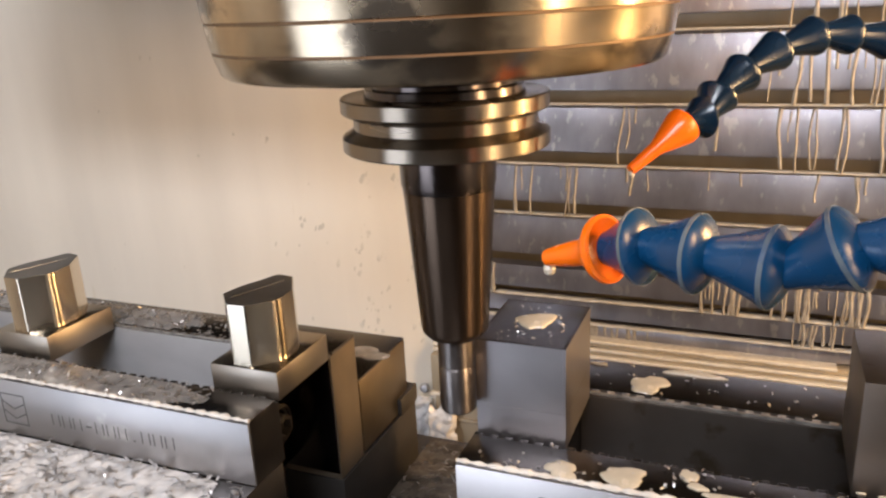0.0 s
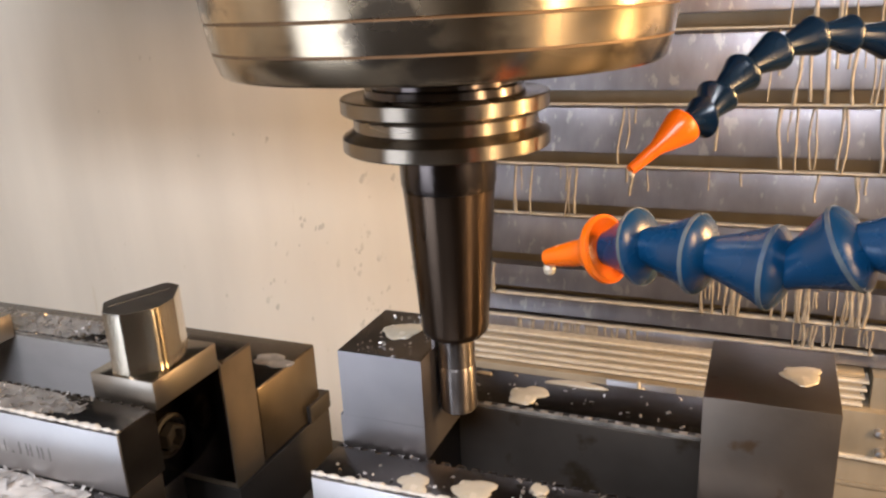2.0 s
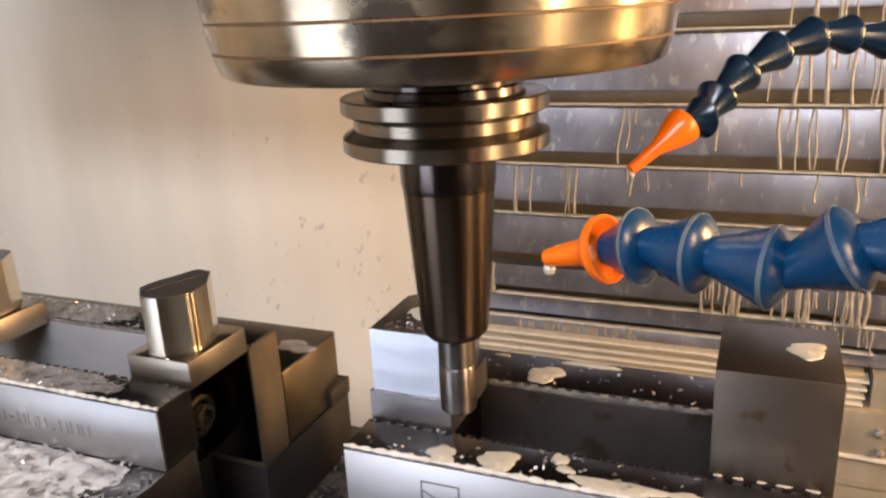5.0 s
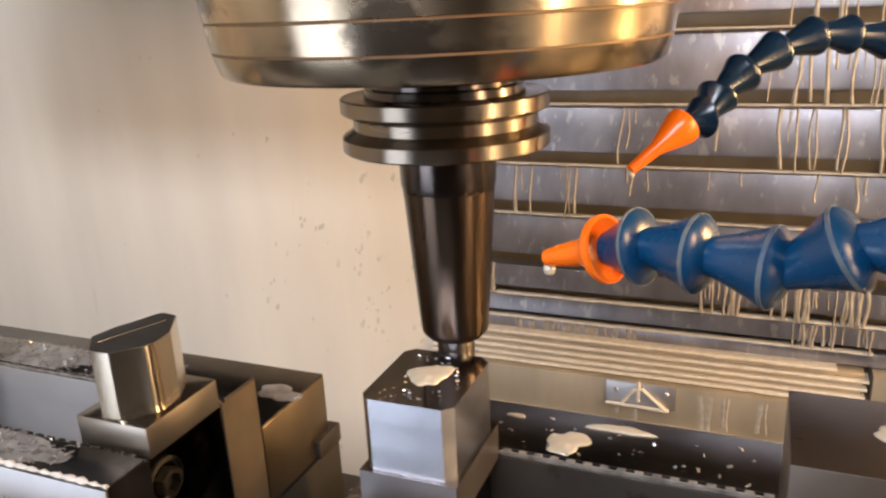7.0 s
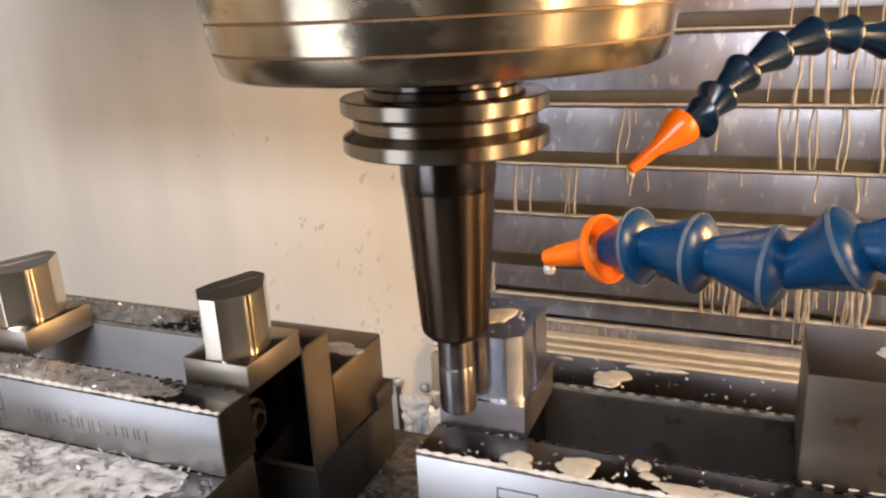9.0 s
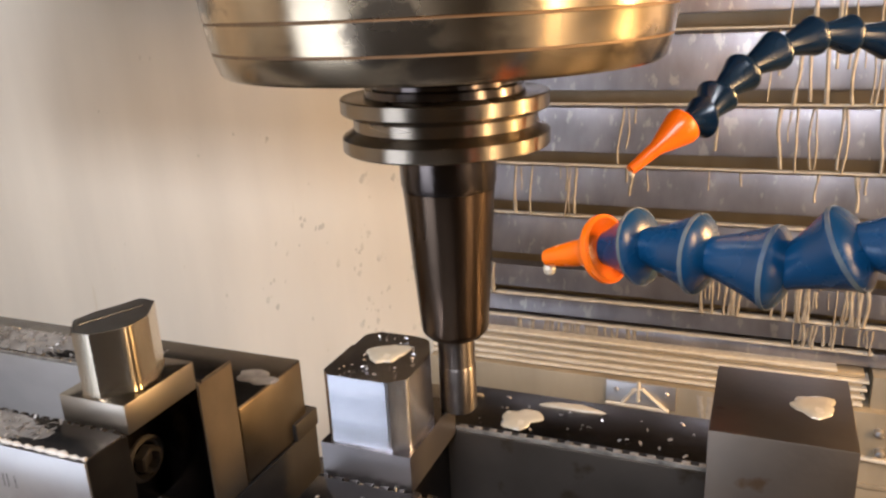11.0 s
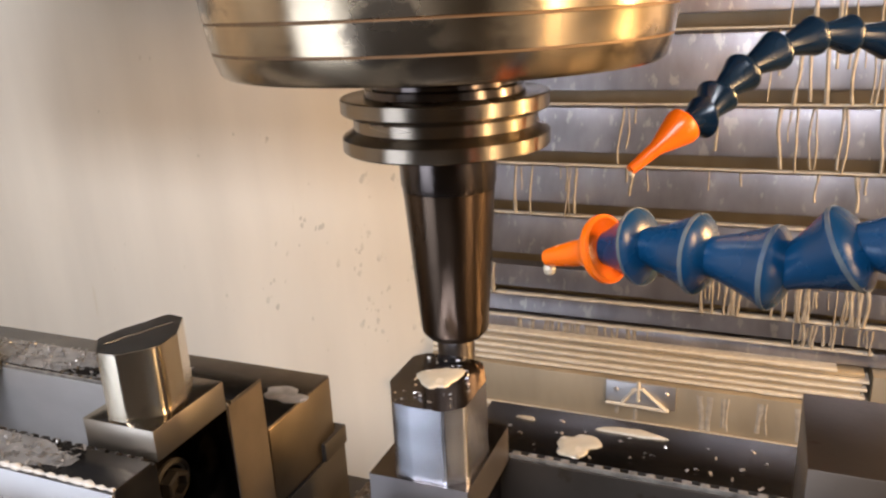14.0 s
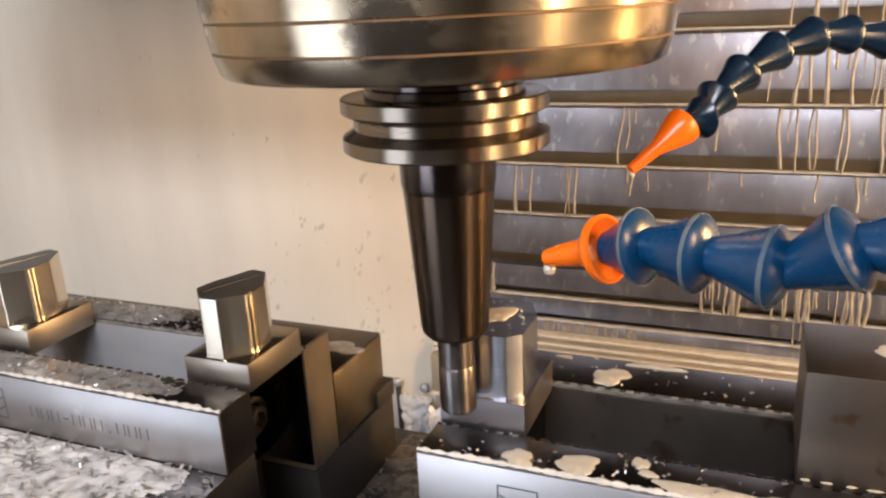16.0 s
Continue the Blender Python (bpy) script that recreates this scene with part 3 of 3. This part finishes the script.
def vise(x0, x1, name, label, back_edge=69, back_mat=None, inner=None, face=None):
    """x0, x1: the ends of the jaws."""
    v = empty(name, x0, 0, -100)
    tagged(v, label, "vise")
    z = 100
    w = x1 - x0

    def put(nm, b, mat, lab=""):
        return part(nm, b, mat, v, lab)
    front = put("front_jaw", prism([(0, -12.2), (w, -12.2), (w, 6.6), (0, 6.6)], z - 27.4, z - 1.5, None, 0), JAW, "long serrated steel jaw, wet with coolant")
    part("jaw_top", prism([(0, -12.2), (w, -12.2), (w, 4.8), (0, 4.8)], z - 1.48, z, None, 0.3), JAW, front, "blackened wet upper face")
    tagged(part("serration", foam_bead(0, w, -12.4, z, w), MILK, front, "scalloped edge filled with milky coolant"), kind="stuff")
    tagged(part("serration", teeth(0, w, 4.9, 6.6, z - 1.48, z, 2.3), JAW, front), kind="stuff")
    part("front_plate", block(0, w, -13.4, -12.25, z - 27.3, z - 1.0, 0.3), face or STEEL, front, "bright ground front face")
    back = put("back_jaw", prism([(0, 47.2), (w, 47.2), (w, back_edge), (0, back_edge)], z - 63.5, z - 1.5, None, 0), back_mat or JAW, "long serrated steel jaw, wet with coolant")
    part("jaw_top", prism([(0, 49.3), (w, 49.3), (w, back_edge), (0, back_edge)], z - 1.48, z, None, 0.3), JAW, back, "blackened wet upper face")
    tagged(part("serration", teeth(0, w, 47.5, 49.2, z - 1.48, z, 2.6), EDGE_GLINT if inner is None else JAW, back), kind="stuff")
    # Pale strip added as the painted glint along the jaw's edge.
    part("edge_strip", block(0, w, 46.6, 47.4, z - 1.6, z + 0.15, 0.3), EDGE_GLINT, back, "wet jaw edge, coloured pale for its glints")
    part("inner_face", block(0.5, w - 30, 46.2, 47.15, z - 60, z - 1.7, 0.2), inner or INNER, back)
    # Dark colour here stands in for the shade under the clamped part.
    part("end_face", block(w - 29.9, w - 0.4, 46.2, 47.15, z - 60, z - 1.7, 0.2), BLACKED_AND_SHADE, back, "inner face at the jaw's end, coloured dark for shade")
    put("rear_slide", block(0, w, back_edge + 1.2, 121, z - 63, z - 25, 0.6), STEEL_DARK, "ground steel slide behind the jaw")
    put("slide_top", block(0.2, w - 0.2, back_edge + 1.4, 120.8, z - 24.98, z - 24.2, 0.3), JAW, "oily dark upper face")
    put("body", block(0, w, -62, 5, z - 100, z - 27.6, 0.6), JAW, "wide steel body covered in chips")
    put("channel_floor", block(29.5, w - 29.5, 5.2, 46.1, z - 100, z - 42, 0.5), STEEL, "bright steel floor between the jaws")
    put("rear_body", block(-1, w + 1, 47, 128, z - 100, z - 64, 0.8), DARK, "dark oily rear body")
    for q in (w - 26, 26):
        put("bulkhead", block(q - 3, q + 3, 6.8, 46.1, z - 54.5, z - 3, 0.4), BLACKED_AND_SHADE, "black cross plate between the jaws")
    head = Matrix.Translation((w - 22.9, 34, z - 32)) @ pose(0, 0, 0, 0, 90, 0)
    screw = put("screw", lathe([(9.8, 0.05), (10.0, 1.6), (8.4, 2.0), (8.0, 0.8), (7.0, 0.4)], head, 40, hoop=True), DARK, "black clamping screw with a hexagon socket")
    part("hub", lathe([(6.4, 0.5), (6.2, 4.5), (5.6, 5.2), (4.2, 5.2), (3.8, 1.5), (1, 1.2)], head, 6), DARK, screw)
    part("socket_rim", lathe([(7.0, 0.9), (7.9, 1.4), (8.2, 1.2), (8.0, 0.85)], head, 32, hoop=True), JAW, screw)
    put("end_hook", block(w - 14, w + 2.4, 108, 128, z - 63.9, z - 54, 0.8), DARK)
    return on_table(v), front


def mark(front, x, writing=True):
    """An engraved line of writing kept as thin plain bars, and a plain square mark with slanting strokes before it."""
    z = 100 - 18.6
    for k in range(11 if writing else 0):
        x0 = x + k * 6.0
        if k == 3:
            part("engraved_bar", block(x0 + 0.8, x0 + 3.8, -13.46, -13.36, z + 2.2, z + 2.9, 0.03), ENGRAVED, front)
        elif k == 7:
            part("engraved_bar", block(x0 + 1.6, x0 + 2.5, -13.46, -13.36, z, z + 0.8, 0.03), ENGRAVED, front)
        else:
            for q in (0, 3.9):
                part("engraved_bar", block(x0 + q, x0 + q + 0.55, -13.46, -13.36, z, z + 5.4, 0.03), ENGRAVED, front)
    for a, b, c, d in ((-28.5, -14.5, 10.6, 11.2), (-28.5, -14.5, -3.4, -2.8), (-28.5, -27.9, -2.8, 10.6), (-15.1, -14.5, -2.8, 10.6)):
        part("engraved_line", block(x + a, x + b, -13.46, -13.36, z + c, z + d, 0.03), ENGRAVED, front)
    for k in range(2):
        for x0, z0, x1, z1 in ((-27.8, 7.4, -21.5, 4.0), (-21.5, 4.0, -15.2, 7.0)):
            d = math.hypot(x1 - x0, z1 - z0)
            arm = part("engraved_line", box(bmesh.new(), 0, d, -0.05, 0.05, -0.3, 0.3, 0.03), ENGRAVED, front)
            arm.matrix_local = Matrix.Translation(Vector((x + x0, -13.41, z + z0 - 4.6 * k)) * MM) @ pose(0, 0, 0, 0, -math.degrees(math.atan2(z1 - z0, x1 - x0)), 0)


PROFILE = rounded([(-29.6, 19, 2), (-20.8, 9.4, 0.6), (-12.7, 9.6, 1.5), (-3.0, 19.5, 7), (-4.3, 31, 0.8), (-12.6, 44.2, 1.5), (-20.5, 45.6, 3), (-23.6, 37, 6), (-27.8, 28, 5)])


def finished_part(x):
    ob = empty("finished_part", x, 0, -6)
    tagged(ob, "bright machined aluminium part with a lens-shaped boss", "workpiece", group="parts in the vises")
    part("base", block(-31.5, 0, 7.75, 46.0, -2 + 6, 10 + 6, 0.25), BASE, ob)
    boss = part("boss", prism(PROFILE, 10.1 + 6, 35.8 + 6, None, 0), FINISHED, ob, "mirror-milled boss")
    part("fillet", prism([(p[0] * 1.015 + 0.2, (p[1] - 26) * 1.015 + 26) for p in PROFILE], 10.05 + 6, 11.2 + 6, None, 0.6), FINISHED, ob)
    # Thin cap whose darker colour imitates the dark reflection on the top.
    part("boss_top", prism([(-16 + (p[0] + 16) * 0.985, 27.5 + (p[1] - 27.5) * 0.985) for p in PROFILE], 35.79 + 6, 35.92 + 6, None, 0), TOP_SHADED, ob, "face-milled top, coloured darker for its dark reflection")
    part("witness_line", box(bmesh.new(), -0.22, 0.22, -12.5, 12.5, 0, 0.1), MILLED, boss, "fine bright tool line").matrix_local = Matrix.Translation(Vector((-18.5, 27.5, 35.93 + 6)) * MM) @ pose(0, 0, 0, 0, 0, -24)
    return on_table(ob)


# The stock that is being milled: what stays, and what the tool cuts off on its rounds.
CORE = rounded([(-8.6, 22, 3), (-2.5, 10.2, 3), (3.5, 9.0, 3), (14, 9.0, 2), (19.3, 13.5, 2), (19.5, 31, 3), (14.5, 42.0, 3), (9, 43.6, 2), (-5, 43.6, 3), (-8.8, 40, 3)])
FALLS = []


def workpiece():
    ob = empty("workpiece", 5.25, 26.2, -6)
    tagged(ob, "aluminium block being milled, clamped in the vise jaws", "workpiece", group="parts in the vises")
    dx, dy, dz = -5.25, -26.2, 6
    part("base", block(-10.5 + dx, 21 + dx, 7.75 + dy, 46.0 + dy, -2 + dz, 10.9 + dz, 0.0), SAWN, ob)
    part("core", prism([(x + dx, y + dy) for x, y in CORE], 10.9 + dz, 34.9 + dz, None, 0.25), MILLED, ob, "freshly milled bright faces")
    part("fillet", prism([((x - 5.25) * 1.02, (y - 26.2) * 1.015) for x, y in CORE], 10.85 + dz, 11.5 + dz, None, 0.3), MILLED, ob, "bright ridge at the foot of the cut")
    z0, z1 = 10.95 + dz, 34.9 + dz

    def cut_off(name, outline, mat, t, drop):
        """A piece of the stock that the tool cuts away at time t; it flies off and drops beside the vise."""
        cx, cy = sum(p[0] for p in outline) / len(outline), sum(p[1] for p in outline) / len(outline)
        ob2 = part(name, prism([(x + dx, y + dy) for x, y in outline], z0, z1, None, 0), mat, ob)
        mid = Vector((cx + dx, cy + dy, (z0 + z1) / 2)) * MM
        away = Vector(((cx - 5.25) * 0.5 - 8, (cy - 26.5) * 0.5, 4)) * MM
        rest = Vector((drop[0] + dx, drop[1] + dy, -90 + dz)) * MM
        turn = Euler((radians(70), radians(20), radians(30))).to_matrix().to_4x4()
        lying = Matrix.Translation(rest) @ turn @ Matrix.Translation(-mid)
        FALLS.append((ob2, [(0.0, Matrix()), (t, Matrix()), (t + 0.07, Matrix.Translation(away)), (t + 0.2, lying), (16.0, lying)]))

    ax, bx, ay, by = -9.4, 19.9, 8.97, 44.7
    pit = [(-52 + 6 * (k % 4), 20 + 22 * (k // 4)) for k in range(20)]
    pit = iter(pit)
    # the sawn skin: left, back, right, front
    for k in range(2):
        y0, y1 = (7.75, 27) if k == 0 else (27, 46)
        cut_off("skin_piece", [(-10.5, y0), (ax - 0.02, y0), (ax - 0.02, y1), (-10.5, y1)], SAWN, 0.25 + 0.35 * k, next(pit))
    for k in range(2):
        x0, x1 = (ax, 5) if k == 0 else (5, bx)
        cut_off("skin_piece", [(x0, by + 0.02), (x1, by + 0.02), (x1, 46), (x0, 46)], SAWN, 1.1 + 0.3 * k, next(pit))
    for k in range(3):
        y1 = 46 - 12.75 * k
        cut_off("skin_piece", [(bx + 0.02, y1 - 12.75), (21, y1 - 12.75), (21, y1), (bx + 0.02, y1)], SAWN, 1.72 + 0.2 * k, next(pit))
    for k in range(3):
        x1 = bx - 9.77 * k
        cut_off("skin_piece", [(x1 - 9.77, 7.75), (x1, 7.75), (x1, ay - 0.02), (x1 - 9.77, ay - 0.02)], SAWN, 2.38 + 0.18 * k, next(pit))
    # the corners: a small chamfer first, the rest some rounds later
    c = 3.0
    cut_off("corner_chip", [(ax, ay), (ax + c, ay), (ax, ay + c)], MILLED, 5.75, next(pit))
    cut_off("corner_chip", [(ax, by), (ax, by - c), (ax + c, by)], MILLED, 3.78, next(pit))
    cut_off("corner_chip", [(bx, by), (bx - c, by), (bx, by - c)], MILLED, 4.4, next(pit))
    cut_off("corner_chip", [(bx, ay), (bx, ay + c), (bx - c, ay)], MILLED, 5.1, next(pit))
    cut_off("corner_piece", [(ax, 31), (ax, ay + c), (ax + c, ay), (6, ay), (6, 12), (0, 13.5), (-5.5, 23), (-6, 31)], MILLED, 12.85, next(pit))
    cut_off("corner_piece", [(ax, 31.02), (-6, 31.02), (-6, 39), (-4, 42), (4, 42), (4, by), (ax + c, by), (ax, by - c)], MILLED, 10.0, next(pit))
    cut_off("corner_piece", [(4.02, by), (4.02, 42), (8, 42), (13, 40.5), (17, 30), (17, 27), (bx, 27), (bx, by - c), (bx - c, by)], MILLED, 10.55, next(pit))
    cut_off("corner_piece", [(bx, 26.98), (17, 26.98), (16.5, 15), (11.5, 11.5), (11.5, ay), (bx - c, ay), (bx, ay + c)], MILLED, 8.12, next(pit))
    return on_table(ob)


def stock_block():
    ob = empty("stock_block", 123, 27, -6)
    tagged(ob, "raw sawn aluminium block waiting in the vise jaws", "workpiece", group="parts in the vises")
    part("billet", block(-15.7, 19.6, -18.7, 20.4, 4, 42, 0.4), STOCK, ob)
    return on_table(ob)


def puddle(x, y, z, rx, ry, seed, mat=None, label="milky coolant puddle on the metal", turn=0.0, thick=0.7):
    rng = random.Random(seed)
    ph = [rng.uniform(0, 6.3) for _ in range(5)]
    out = []
    for i in range(30):
        a = 2 * math.pi * i / 30
        k = 1 + 0.16 * math.sin(2 * a + ph[0]) + 0.12 * math.sin(3 * a + ph[1]) + 0.08 * math.sin(5 * a + ph[2]) + 0.05 * math.sin(8 * a + ph[3])
        px, py = rx * k * math.cos(a), ry * k * math.sin(a)
        out.append((px * math.cos(turn) - py * math.sin(turn), px * math.sin(turn) + py * math.cos(turn)))
    bm = bmesh.new()
    rings = []
    for s, h in ((1.0, 0.0), (0.97, 0.45 * thick), (0.88, 0.8 * thick), (0.5, thick), (0.15, thick * 0.95)):
        rings.append([bm.verts.new((px * s, py * s, h)) for px, py in out])
    for a, b in zip(rings, rings[1:]):
        for i in range(30):
            bm.faces.new((a[i], a[(i + 1) % 30], b[(i + 1) % 30], b[i]))
    bm.faces.new(rings[-1])
    bm.faces.new(rings[0][::-1])
    ob = finish(bm, "coolant_puddle", mat or FOAM, None, "", True, (x, y, z))
    tagged(ob, label, "coolant", group="coolant puddles")
    return on_table(ob)


def chip_bed(name, x0, x1, y0, y1, z, count, seed, lo, hi, label):
    """Loose curled chips lying on a surface."""
    rng = random.Random(seed)
    verts, faces = [], []
    for _ in range(count):
        cx, cy = rng.uniform(x0, x1), rng.uniform(y0, y1)
        length, width, curl = rng.uniform(lo, hi), rng.uniform(0.5, 1.3), rng.uniform(0.4, 1.6)
        m = pose(cx, cy, z + rng.uniform(0.2, 1.2), rng.uniform(-25, 25), rng.uniform(-25, 25), rng.uniform(0, 360))
        k0 = len(verts)
        for i in range(4):
            t = i / 3 - 0.5
            for s in (-1, 1):
                verts.append((m @ Vector((t * length, s * width / 2 + curl * t * t, curl * (0.25 - t * t) * 1.6))) * MM)
        for i in range(3):
            a = k0 + 2 * i
            faces.append((a, a + 1, a + 3, a + 2))
    me = bpy.data.meshes.new(name)
    me.from_pydata(verts, [], faces)
    me.materials.append(CHIP)
    ob = new(name, me)
    tagged(ob, label, "chips", kind="stuff")
    return on_table(ob)


def chip_heap(x0, x1, y0, y1, z, seed, mat=None, label="wet grey heap of fine aluminium chips and coolant", lift=0.0, amp=1.0):
    bm = bmesh.new()
    nx, ny = int((x1 - x0) / 1.1), int((y1 - y0) / 1.1)
    grid = []
    for i in range(nx + 1):
        row = []
        for j in range(ny + 1):
            x, y = x0 + (x1 - x0) * i / nx, y0 + (y1 - y0) * j / ny
            p = Vector((x * 0.16 + seed, y * 0.22, 0.3))
            far = min(1, max(0, (x1 - x) / 120 + 0.15))
            edge = min(1, i / 4, (nx - i) / 4, j / 4, (ny - j) / 4)
            h = (abs(noise.noise(p)) * 2.2 + abs(noise.noise(p * 2.3)) * 1.6 + noise.noise(p * 0.3) * 1.5 - 0.9 + lift) * amp * far * edge - max(0, 0.55 - far) * (1.6 + 2.5 * noise.noise(p * 0.5))
            row.append(bm.verts.new((x, y, z + h)))
        grid.append(row)
    for i in range(nx):
        for j in range(ny):
            bm.faces.new((grid[i][j], grid[i + 1][j], grid[i + 1][j + 1], grid[i][j + 1]))
    ob = finish(bm, "chip_heap", mat or SLUDGE)
    tagged(ob, label, "chips", kind="stuff")
    return on_table(ob)


def machine_table():
    ob = finish(block(-420, 360, -90, 150, -130, -100.2, 1), "machine_table", DARK)
    tagged(ob, "dark wet machine table under the vises", "machine table")
    return on_table(ob)


def motions():
    for ob in MOVING:
        home = ob.location.copy()
        walk(ob, [(t, Matrix.Translation(home + Vector((x, y, 0)) * MM)) for t, x, y in TRAVEL])
    for ob, rows in FALLS:
        walk(ob, rows)


setting()
louvre_wall()
wall_bracket()
wall_specks()
spindle_head()
spindle()
tool_holder()
end_mill()
hose("upper_coolant_hose", "dark blue jointed coolant hose with orange nozzle", [(53.5, 15.3, 92.8), (68.3, 29.3, 105.4), (73.1, 35.1, 106.4), (76.6, 42.3, 112.9), (83.9, 52.1, 119.2), (93.8, 62.9, 124.8), (105.0, 73.3, 128.2), (116.1, 82.2, 127.0), (129.1, 91.3, 124.2), (145.8, 101.8, 121.2)], 6.0, BLUE_DARK, "orange tapered nozzle", 1.6, False, 0.6)
hose("lower_coolant_hose", "blue jointed coolant hose with orange nozzle", [(45.4, -52.0, 86.2), (61.3, -59.3, 92.0), (69.8, -62.9, 94.3), (82.5, -67.6, 94.8), (96.6, -72.0, 94.5), (108.4, -74.9, 101.4), (120.8, -77.3, 102.3), (131.7, -80.4, 103.2)], 7.4, BLUE, "orange nozzle with a wide collar", 2.0, True)
machine_table()
vise_left, jaw_left = vise(-330, -93, "double_vise", "long steel double vise holding finished parts", 69, WET, FILMED, SCUFFED)
mark(jaw_left, 330 - 194)
vise_right, jaw_right = vise(-11, 142, "double_vise", "long steel double vise holding raw aluminium blocks", 74.5, STEEL_DARK)
mark(jaw_right, 11 + 46, False)
finished_part(-93)
finished_part(-213.5)
workpiece()
stock_block()
puddle(5.3, 28.4, 34.9, 5.8, 7.6, 1)
puddle(41.2, 58.4, 0, 7.0, 7.0, 2)
puddle(57, 71.6, 0, 10, 2.6, 3)
puddle(20, 70.6, 0, 3, 1.2, 13)
puddle(133, 29, 36, 6.2, 5.4, 6)
puddle(23.3, -7.4, 0, 5.6, 4.6, 5)
puddle(42.5, -5.5, 0, 7.4, 5.4, 6)
puddle(61.6, 1.3, 0, 2.6, 3.4, 7)
puddle(64.6, -3.9, 0, 3.2, 1.6, 10)
puddle(82, -8.2, 0, 13, 3.8, 8)
puddle(103, -7.5, 0, 6, 2.6, 11)
puddle(-103, 98, -24.2, 11, 7, 9, FILM, "thin grey coolant film on the steel slide", 0.0, 0.25)
for k, x in enumerate((110, 116, 122.5, 129, 137)):
    puddle(x, 7.6, 0.02, 1.4 if k < 3 else 2.3, 0.4, 20 + k, FOAM, "white dash of foam at the foot of the block", 0.0, 0.5)
chip_bed("chips", -330, -95, -60, -14, -26.6, 650, 1, 1.2, 6, "bright aluminium chips strewn over the vise body")
chip_heap(-330, -140, 48.6, 68.5, 0.1, 14, FILM, "thin grey film of fine chips on the jaw", 1.2, 0.4)
chip_heap(-330, -94, -61, -14, -27.4, 3, lift=1.0)
chip_heap(-330, -100, -11.2, 4.6, 0.1, 8, FILM, "thin grey film of fine chips on the jaw", 1.5, 0.28)
chip_bed("chips", -330, -120, -11, 5, 0.1, 260, 5, 1, 4, "fine aluminium chips on the wet jaw")
chip_bed("chips", -8, 106, 48, 72, 0.05, 36, 6, 0.5, 2.0, "stray aluminium chips on the dark jaw")
chip_bed("chips", -8, 106, -11, 5, 0.05, 40, 7, 0.5, 2.2, "stray aluminium chips on the dark jaw")
chip_bed("chips", -5, 17, 11, 40, 34.95, 24, 8, 0.3, 0.9, "tiny chips on top of the block")
chip_bed("chips", -330, -125, 48.5, 68, 0.1, 420, 12, 0.8, 3.5, "fine aluminium chips on the wet jaw")
chip_heap(-92, -12, -85, 146, -99.5, 5, MUD, "dark brown wet chips between the vises")
chip_bed("chips", -92, -12, -80, 140, -98.5, 350, 9, 1.5, 6, "chips lying between the vises")
motions()
